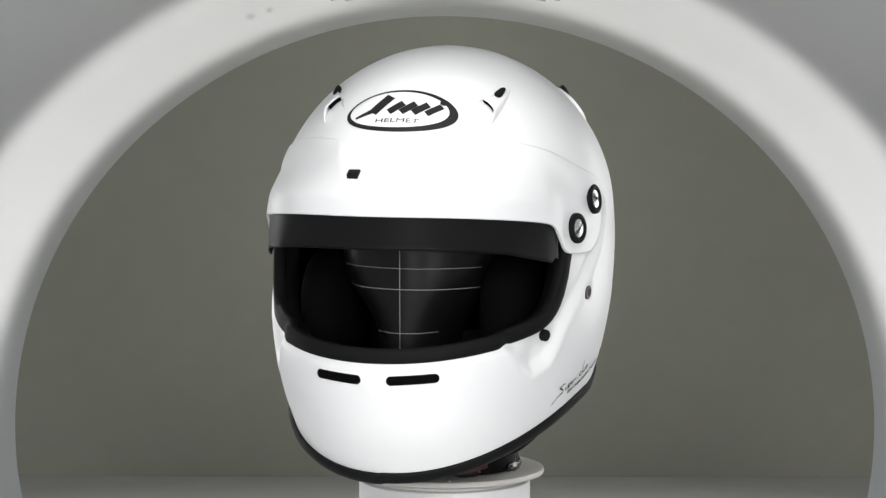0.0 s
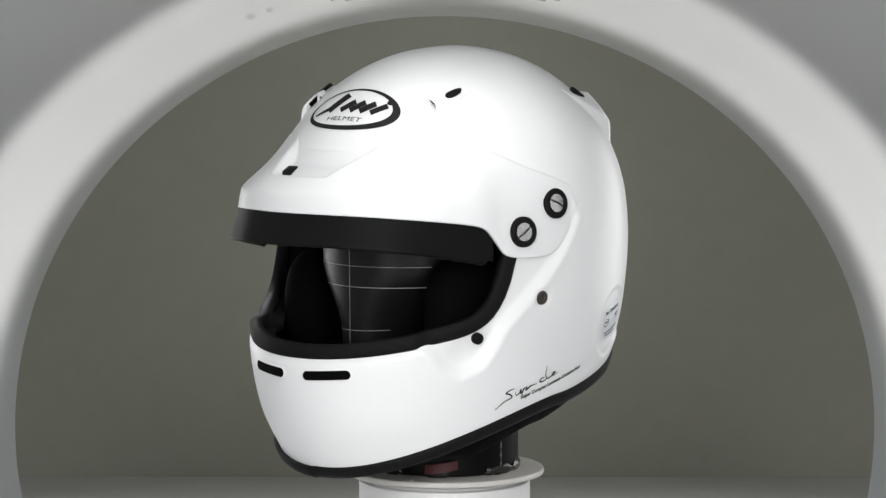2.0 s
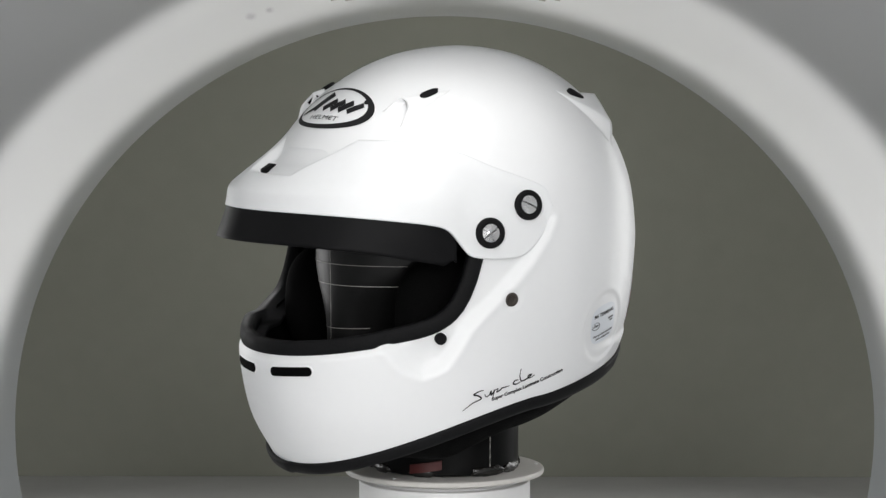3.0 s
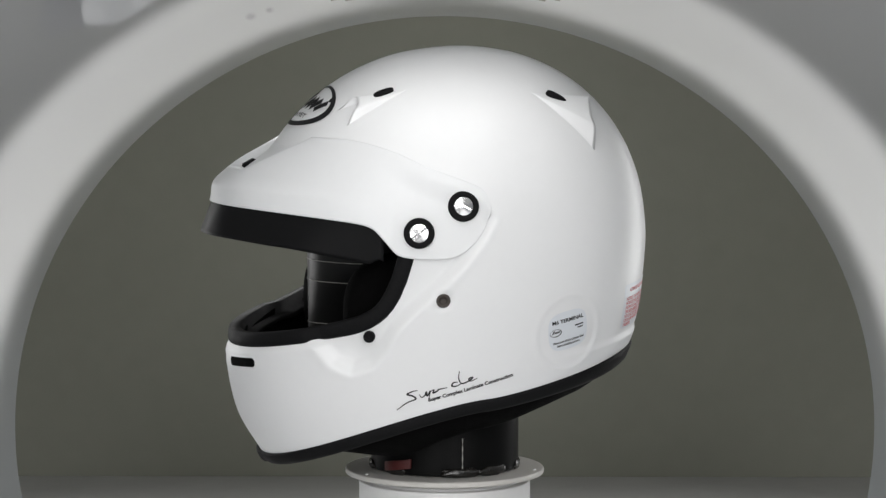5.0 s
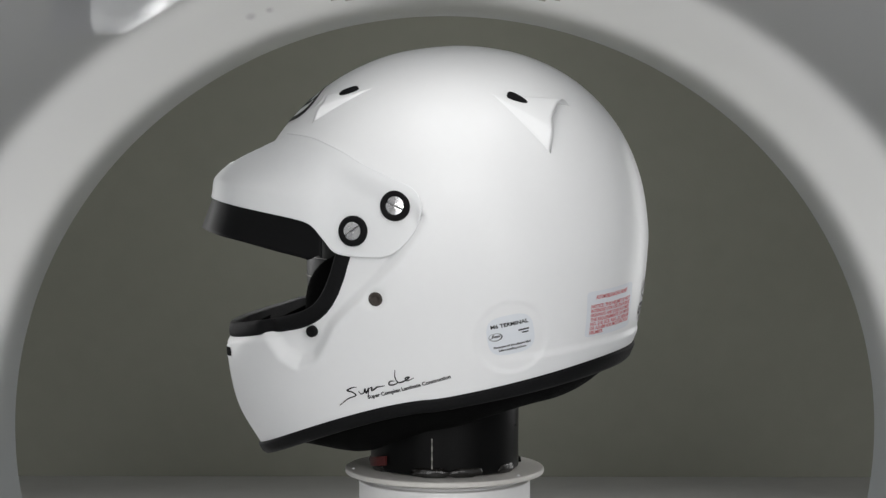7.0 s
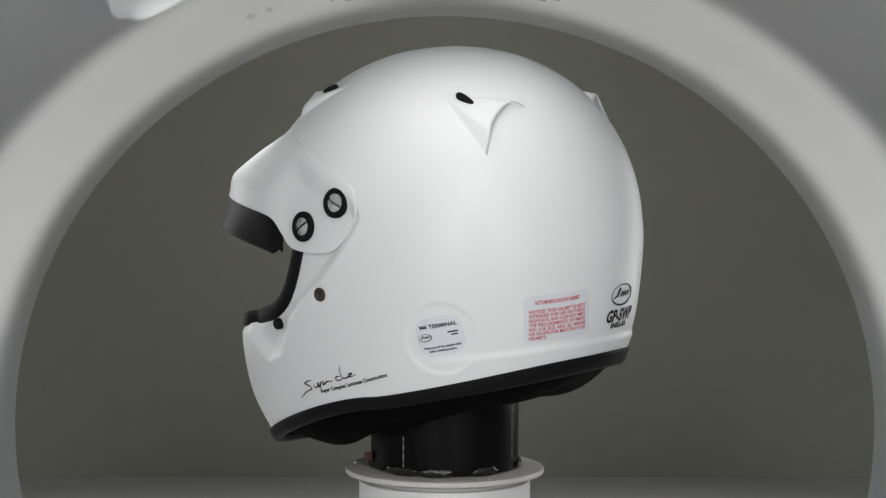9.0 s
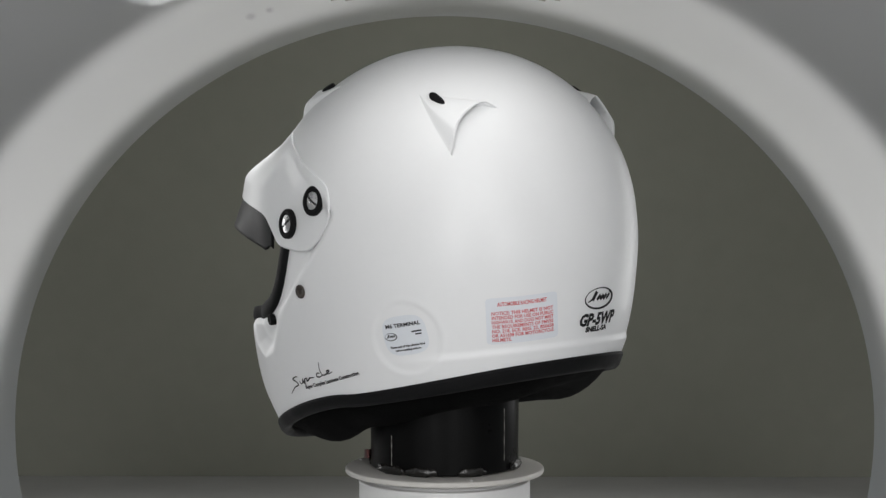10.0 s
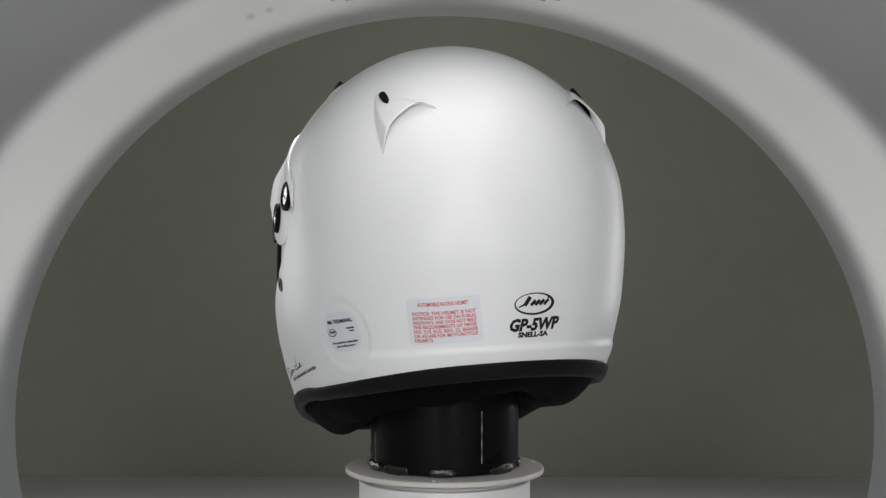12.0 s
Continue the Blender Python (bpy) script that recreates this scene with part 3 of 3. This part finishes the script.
def fin(front, tip, rise, fade, shut=None, n=30, k=20):
    """A raised fin: an open edge through the (u, v) knots of front, running out to tip."""
    def edge(e):
        s = e * (len(front) - 1)
        i = min(int(s), len(front) - 2)
        t = s - i
        g = [front[max(0, min(len(front) - 1, i + q))] for q in (-1, 0, 1, 2)]
        return [0.5 * (2 * b + (c - a) * t + (2 * a - 5 * b + 4 * c - d) * t * t + (3 * b - a - 3 * c + d) * t ** 3) for a, b, c, d in zip(*g)]

    def over(e, q, lift=0.0):
        a = edge(e)
        u, v = a[0] + (tip[0] - a[0]) * q, a[1] + (tip[1] - a[1]) * q
        h = rise * fade(e) * (1 - q) ** 1.15
        return skin(u, v, h + lift)
    top = [over(i / (n - 1), j / (k - 1), 0.0001) for j in range(k) for i in range(n)]
    f = grid_faces(n, k)
    # the open end: a lip, then a hollow that runs in under the fin
    lip, deep, floor_row = [], [], []
    for i in range(n):
        e = i / (n - 1)
        lip.append(over(e, 0.02, -min(0.0014, rise * fade(e) * 0.5)))
        deep.append(over(e, 0.38, -min(0.0016, rise * fade(e) * 0.5)))
        a = edge(e)
        floor_row.append(skin(a[0] + (tip[0] - a[0]) * 0.38, a[1] + (tip[1] - a[1]) * 0.38, 0.0002))
    b = len(top)
    v = top + lip + deep
    for i in range(n - 1):
        f.append((i, i + 1, b + i + 1, b + i))
        f.append((b + i, b + i + 1, b + n + i + 1, b + n + i))
    # wall that ends the hollow, coloured black for the dark inside
    hole = (deep + floor_row, grid_faces(n, 2))
    if shut:  # a black patch just behind the lip, in place of the hole's shade
        es = [shut[0] + (shut[1] - shut[0]) * i / 15 for i in range(16)]
        foot = []
        for e in es:
            a = edge(e)
            foot.append(skin(a[0] + (tip[0] - a[0]) * 0.05, a[1] + (tip[1] - a[1]) * 0.05, 0.0004))
        hole = ([over(e, 0.05, -min(0.0012, rise * fade(e) * 0.4)) for e in es] + foot, grid_faces(16, 2))
    return (v, f), hole, over


def build_vents(helmet):
    front_edge = [(0.545, 0.677), (0.618, 0.694), (0.690, 0.699), (0.752, 0.668), (0.716, 0.626)]
    rear_edge = [(2.243, 0.510), (2.269, 0.564), (2.295, 0.598), (2.382, 0.640), (2.478, 0.658), (2.575, 0.654)]
    for s in (1, -1):
        body, hole, over = fin(front_edge, (1.050, 0.732), 0.0054, lambda e: smooth(0, 0.5, e) * (1 - smooth(0.80, 1.0, e)), (0.34, 0.78))
        vent = mesh_object("intake_vent", *mirror(body, s), WHITE, parent=helmet, label="raised white intake fin on the brow")
        mesh_object("mouth_shade", *mirror(hole, s), FOAM, parent=vent, label="black patch across the intake's mouth, in place of its inner shade")
        toggle(vent, 0.880, 0.715, 0.0036, 34, 0.0078, 0.0027, s)
        body, hole, over = fin(rear_edge, (1.948, 0.698), 0.0076, lambda e: smooth(0, 0.22, e) * (1 - smooth(0.72, 1.0, e)))
        vent = mesh_object("exhaust_vent", *mirror(body, s), WHITE, parent=helmet, label="raised white exhaust fin on the crown")
        mesh_object("mouth_shade", *mirror(hole, s), FOAM, parent=vent, label="black back of the exhaust's hollow, its shade put into the colour")
        toggle(vent, 2.116, 0.671, 0.0040, -38, 0.0082, 0.0027, s)


def toggle(vent, u, v, lift, roll, ra, rb, s):
    """The black slider let into a fin."""
    m, n = frame_at(u, v, lift, 1, roll), 28
    vs = []
    for sc, z in ((1.0, -0.0022), (1.0, 0.0003), (0.86, 0.0008), (0.0, 0.0006)):
        for i in range(n):
            a = 2 * math.pi * i / n
            x = ra * sc * math.copysign(abs(math.cos(a)) ** 0.75, math.cos(a))
            y = rb * sc * math.copysign(abs(math.sin(a)) ** 0.9, math.sin(a)) * (1 - 0.25 * x / ra)
            vs.append(m @ Vector((x, y, z)))
    mesh_object("vent_slider", *mirror((vs, grid_faces(n, 4, True)), s), RUBBER, parent=vent, label="black vent slider")


def build_fittings(helmet):
    for s in (1, -1):
        m = frame_at(1.353, 0.224, 0.0, s)
        v, f = lathe(rounded([(0.0, 0.0004), (0.0024, 0.0004), (0.0028, 0.0012), (0.0050, 0.0014), (0.0056, -0.001)], 0.0004), 36)
        mesh_object("threaded_insert", v, f, BRASS, parent=helmet, label="dark brass threaded insert", m=m)
        if s > 0:
            m = frame_at(1.030, 0.188, -0.002, s)
            v, f = lathe(rounded([(0.0, 0.0066), (0.0012, 0.0060), (0.0034, 0.0066), (0.0043, 0.0056), (0.0043, 0.0018), (0.003, 0.0012), (0.003, -0.003)], 0.0005), 36)
            mesh_object("visor_stop_knob", v, f, RUBBER, parent=helmet, label="small black rubber knob", m=m)
        # chin bar slots: a soft white lip round a flat black patch for shade
        place = chart(0.218, 0.191, 0.07)
        lip = capsule_patch(place, 0.0192, 0.0034, 0.0005, 0.0016, edge=0.0008)
        mouth = capsule_patch(place, 0.0192, 0.0034, 0.00055)
        ob = mesh_object("chin_vent", *mirror(lip, s), WHITE, parent=helmet, label="moulded lip round a chin bar slot")
        mesh_object("slot_shade", *mirror(mouth, s), FOAM, parent=ob, label="flat black patch in place of a chin bar slot's shaded opening")


def oval_mark(place, rx, ry, lift, n=64):
    """A printed oval badge: a ring that is thicker below and plain slanted bars in it."""
    v = []
    for i in range(n):
        a = 2 * math.pi * i / n
        c, q = math.cos(a), math.sin(a)
        v.append(place(rx * c, ry * q, lift))
    for i in range(n):
        a = 2 * math.pi * i / n
        c, q = math.cos(a), math.sin(a)
        v.append(place(rx * (0.890 * c - 0.045), ry * (0.855 * q + 0.045), lift))
    ring = (v, grid_faces(n, 2, True))
    bars = []
    for a, b, w in ((-0.40, 0.62, 0.19), (-0.10, 0.28, 0.15), (0.12, 0.28, 0.15), (0.34, 0.28, 0.15), (0.57, 0.30, 0.13)):
        bars.append(bar_patch(place, (a - 0.10) * rx, -0.12 * ry, (a + 0.10 * (1 + b)) * rx, (b + 0.04) * ry, w * rx, lift))
    bars.append(bar_patch(place, -0.80 * rx, -0.26 * ry, -0.46 * rx, 0.02 * ry, 0.05 * rx, lift, taper=2.4))
    bars.append(disc_patch(place, 0.070 * rx, 0.13 * ry, lift, 16, 2, shift=(0.71 * rx, 0.52 * ry)))
    return joined(ring, *bars)


def build_marks(helmet):
    # brow badge
    place = chart(0.0, 0.696)
    badge = mesh_object("brow_badge", *oval_mark(place, 0.0425, 0.0212, 0.0004, 96), INK, parent=helmet, label="black printed oval badge on the brow")
    mesh_object("lettering", *text_patch(place, "HELMET", 0.0056, 0.0004, -0.0005, -0.0124, fit=0.0330, align="CENTER"), INK, parent=badge)
    # rear badge and model code
    place = chart(-3.118, 0.192, 0.02)
    mesh_object("nape_badge", *oval_mark(place, 0.0160, 0.0083, 0.0004), INK, parent=helmet, label="small black printed oval badge at the back")
    code = joined(text_patch(place, "GP-5WP", 0.0124, 0.0004, 0.0, -0.0196, shear=0.22, fit=0.0400, fat=0.0006, align="CENTER"),
                  text_patch(place, "SNELL-SA", 0.0052, 0.0004, 0.0, -0.0246, fit=0.0240, fat=0.0003, align="CENTER"))
    mesh_object("model_lettering", *code, INK, parent=helmet, label="bold black slanted lettering at the back")
    # notice label
    place = chart(2.648, 0.162, 0.085)
    lab = mesh_object("notice_label", *sheet_patch(place, 0.0270, 0.0174, 0.0003), LABEL, parent=helmet, label="pale rectangular notice label with red print")
    words = [text_patch(place, "AUTOMOBILE RACING HELMET", 0.0040, 0.0006, 0.0, 0.0112, fit=0.0372, fat=0.00012, align="CENTER")]
    lines = ["NOTICE: THIS HELMET IS NOT", "INTENDED FOR USE ON PUBLIC", "HIGHWAYS, AND DOES NOT MEET", "THE REQUIREMENTS OF FMVSS",
             "NO. 218, ECE. REG. 22, BS6658", "OR AS1698 FOR MOTORCYCLE", "HELMETS."]
    for i, w in enumerate(lines):
        words.append(text_patch(place, w, 0.0036, 0.0006, -0.0232, 0.0047 - 0.00335 * i, fit=0.0464 if i < 6 else 0.0140, fat=0.0001))
    mesh_object("lettering", *joined(*words), RED_INK, parent=lab, label="small red capitals")
    # terminal label
    place = chart(1.985, 0.136, 0.19)
    lab = mesh_object("terminal_label", *disc_patch(place, 0.0178, 0.0150, 0.0003, 48, 6, 0.0, 3.2), LABEL, parent=helmet, label="small pale rounded label over the anchor terminal")
    words = [text_patch(place, "M6 TERMINAL", 0.0040, 0.0006, 0.0, 0.0068, fit=0.0285, fat=0.00012, align="CENTER"),
             oval_mark(lambda a, b, l: place(a - 0.0115, b + 0.0002, l), 0.0052, 0.0030, 0.0006, 32),
             text_patch(place, "Please peel off this adhesive label", 0.0023, 0.0006, 0.0, -0.0086, fit=0.0280, fat=0.00009, align="CENTER"),
             text_patch(place, "before installing anchors.", 0.0023, 0.0006, 0.0, -0.0114, fit=0.0210, fat=0.00009, align="CENTER"),
             bar_patch(place, 0.0060, 0.0022, 0.0140, 0.0022, 0.0011, 0.0006), bar_patch(place, 0.0085, 0.0000, 0.0135, 0.0000, 0.0010, 0.0006)]
    mesh_object("lettering", *joined(*words), INK, parent=lab, label="small black print")
    # pen-like script and the line under it
    place = chart(1.31, 0.053, 0.26)
    pen = [[(-0.0300, -0.0090), (-0.0215, -0.0042), (-0.0145, -0.0025), (-0.0165, 0.0012), (-0.0200, 0.0036), (-0.0150, 0.0052), (-0.0118, 0.0048)],
           [(-0.0112, 0.0010), (-0.0102, -0.0022), (-0.0074, -0.0012), (-0.0058, 0.0018), (-0.0060, -0.0022), (-0.0042, -0.0004), (-0.0028, 0.0016), (-0.0060, -0.0075)],
           [(-0.0026, 0.0012), (0.0000, 0.0018), (-0.0012, -0.0010), (0.0022, 0.0000), (0.0034, 0.0010), (0.0062, 0.0008), (0.0100, 0.0006)],
           [(0.0182, 0.0028), (0.0150, 0.0034), (0.0134, 0.0008), (0.0166, -0.0004), (0.0210, 0.0006)],
           [(0.0214, 0.0125), (0.0196, 0.0060), (0.0208, 0.0006), (0.0262, 0.0008), (0.0300, 0.0030), (0.0268, 0.0030), (0.0276, 0.0002), (0.0330, 0.0012)]]
    script = joined(*[stroke_patch(place, [(a, b * 0.84) for a, b in p], 0.0012, 0.0004) for p in pen])
    mark = mesh_object("script_mark", *script, INK, parent=helmet, label="black pen-like script mark near the rim")
    words = text_patch(place, "Super Complex Laminate Construction", 0.0040, 0.0004, -0.0058, -0.0066, fit=0.0650, fat=0.00016)
    mesh_object("lettering", *words, INK, parent=mark)


def build_helmet():
    ob = new("helmet")
    tagged(ob, "glossy white full-face racing helmet with a short peak", "helmet")
    build_shell(ob)
    build_gaskets(ob)
    build_lining(ob)
    build_peak(ob)
    build_vents(ob)
    build_fittings(ob)
    build_marks(ob)
    return ob


helmet = build_helmet()


def build_film_roll():
    """The rolled black sheet that fills the helmet; its folds show as pale lines."""
    roll = new("film_roll")
    tagged(roll, "rolled black plastic sheet with pale fold lines inside the helmet", "packing")
    cx, rx, ry = 0.046, 0.0600, 0.0620
    nu, nv = 72, 24
    v = []
    for j in range(nv):
        z = 0.096 + 0.134 * j / (nv - 1)
        for i in range(nu):
            a = 2 * math.pi * i / nu
            k = 1 + 0.012 * math.sin(3 * a + 9 * z) + 0.006 * math.sin(7 * a + 40 * z)
            v.append((cx + rx * k * math.cos(a), ry * k * math.sin(a) * (0.50 + 0.50 * smooth(0.108, 0.165, z)), z))
    f = grid_faces(nu, nv, True) + [tuple(range(nu)), tuple(range((nv - 1) * nu, nv * nu))]
    mesh_object("sheet", v, f, FILM, parent=roll)

    def fold(name, pts, w):
        n = len(pts)
        vs = []
        for i, (a, z) in enumerate(pts):
            k = 1 + 0.012 * math.sin(3 * a + 9 * z) + 0.006 * math.sin(7 * a + 40 * z)
            p = Vector((cx + (rx * k + 0.0006) * math.cos(a), (ry * k + 0.0006) * math.sin(a) * (0.50 + 0.50 * smooth(0.108, 0.165, z)), z))
            side_way = Vector((-math.sin(a), math.cos(a), 0)) if pts[0][0] == pts[-1][0] else Vector((0, 0, 1))
            vs += [p - side_way * w / 2, p + side_way * w / 2]
        fs = [(2 * i, 2 * i + 1, 2 * i + 3, 2 * i + 2) for i in range(n - 1)]
        mesh_object(name, vs, fs, CREASE_GLINT, parent=roll)
    fold("fold_line", [(0.0, 0.100 + 0.005 * i) for i in range(20)], 0.0005)
    fold("fold_line", [(-1.15 + 2.3 * i / 30, 0.148 + 0.00012 * math.sin(3 * i)) for i in range(31)], 0.0005)
    fold("fold_line", [(-1.05 + 2.1 * i / 30, 0.1635 + 0.0001 * math.sin(2 * i)) for i in range(31)], 0.0004)
    fold("fold_line", [(-0.8 + 1.6 * i / 24, 0.1155) for i in range(25)], 0.0004)
    return roll


film_roll = build_film_roll()


def build_stand():
    tube = new("stand_tube")
    tagged(tube, "black plastic tube that carries the helmet", "stand")
    v, f = lathe(rounded([(0.0, 0.0012), (0.0560, 0.0012), (0.0569, 0.002), (0.0569, 0.112), (0.0535, 0.112), (0.0535, 0.03), (0, 0.03)], 0.001))
    mesh_object("tube", v, f, BLACK_GLOSS, parent=tube)
    # pale strips down the tube: tape edges with their highlight put into the colour
    for deg, z0, z1 in ((89, 0.006, 0.030), (186, 0.010, 0.050), (300, 0.010, 0.040)):
        a = radians(deg)
        vs, n = [], 12
        for i in range(n):
            z = z0 + (z1 - z0) * i / (n - 1)
            w = 0.0005 * (0.6 + 0.4 * math.sin(i * 1.9))
            for k in (-1, 1):
                b = a + k * w / 0.0569
                vs.append((0.0572 * math.cos(b), 0.0572 * math.sin(b), z))
        mesh_object("edge_glint", vs, [(2 * i, 2 * i + 1, 2 * i + 3, 2 * i + 2) for i in range(n - 1)], CREASE_GLINT, parent=tube, label="pale line on the tube, a tape edge's highlight put into the colour")
    # crumpled tape round the foot
    rnd = random.Random(4)
    for i in range(9):
        a = 2 * math.pi * i / 9 + rnd.uniform(-0.15, 0.15)
        bm = bmesh.new()
        bmesh.ops.create_icosphere(bm, subdivisions=3, radius=1)
        L, d = rnd.uniform(0.010, 0.016), rnd.uniform(0.0015, 0.003)
        for q in bm.verts:
            c = q.co * (1 + 0.35 * noise.noise(q.co * 2.3 + Vector((i * 3.1, 0, 0))))
            q.co = Vector((c.x * d, c.y * L, max(-0.0035, c.z * 0.0040)))
        part("tape_fold", bm, TAPE, tube, "crumpled dark adhesive tape", m=pose(0.0565 * math.cos(a), 0.0565 * math.sin(a), 0.0038, 0, 0, math.degrees(a)))
    return tube


stand = build_stand()


def build_strap():
    """End of the red chin strap that hangs below the neck roll."""
    n, v = 14, []
    for i in range(n):
        t = i / (n - 1)
        a = radians(26 + 24 * t)
        r = 0.0582 + 0.002 * math.sin(3 * t)
        for k in (0, 1):
            for q in (0, 1):
                v.append(((r + 0.0018 * q) * math.cos(a), (r + 0.0018 * q) * math.sin(a), 0.003 + 0.004 * t + 0.007 * k))
    f = []
    for i in range(n - 1):
        b = 4 * i
        f += [(b, b + 1, b + 5, b + 4), (b + 2, b + 6, b + 7, b + 3), (b, b + 4, b + 6, b + 2), (b + 1, b + 3, b + 7, b + 5)]
    f += [(0, 2, 3, 1), (4 * n - 4, 4 * n - 3, 4 * n - 1, 4 * n - 2)]
    ob = mesh_object("strap_end", v, f, RED, smooth=False)
    return tagged(ob, "end of a dark red woven strap on the turntable plate", "strap")


strap = build_strap()


def build_plate():
    ob = new("turntable_plate")
    tagged(ob, "round ivory-painted turntable plate on a white plinth", "turntable")
    v, f = lathe(rounded([(0.0, 0.0), (0.0755, 0.0), (0.0765, -0.0008), (0.0765, -0.0040), (0.062, -0.0075), (0.0, -0.0075)], 0.0008))
    mesh_object("disc", v, f, PLATE, parent=ob)
    for a in (150, 262, 20):
        va, fa = lathe(rounded([(0.0, 0.0010), (0.0010, 0.0009), (0.0014, 0.0)], 0.0002), 16)
        mesh_object("index_dot", va, fa, PLINTH, parent=ob, label="tiny white mark", m=pose(0.0715 * math.cos(radians(a)), 0.0715 * math.sin(radians(a)), 0))
    return ob


plate = build_plate()


def build_plinth():
    v, f = lathe(rounded([(0.0, -0.0075), (0.0600, -0.0075), (0.0600, -0.0098), (0.0655, -0.0098), (0.066, -0.0108), (0.066, FLOOR_Z), (0, FLOOR_Z)], 0.0008))
    ob = mesh_object("plinth", v, f, PLINTH)
    tagged(ob, "round white plastic plinth under the turntable plate", "plinth")


build_plinth()


# ---- movement ----
TURN = [(0.0, 75.45), (1.0, 63.80), (2.0, 52.25), (3.0, 40.65), (5.0, 17.38), (6.0, 5.62), (7.0, -5.89),
        (9.0, -29.37), (10.0, -40.93), (11.0, -52.35), (12.0, -63.85)]


def motions():
    for ob, y in ((helmet, -0.0014), (film_roll, -0.0014), (stand, 0.0), (strap, 0.0), (plate, 0.0)):
        walk(ob, [(t, pose(0, 0, 0, 0, 0, 177.28 + a) @ pose(0, y, 0)) for t, a in TURN])


motions()
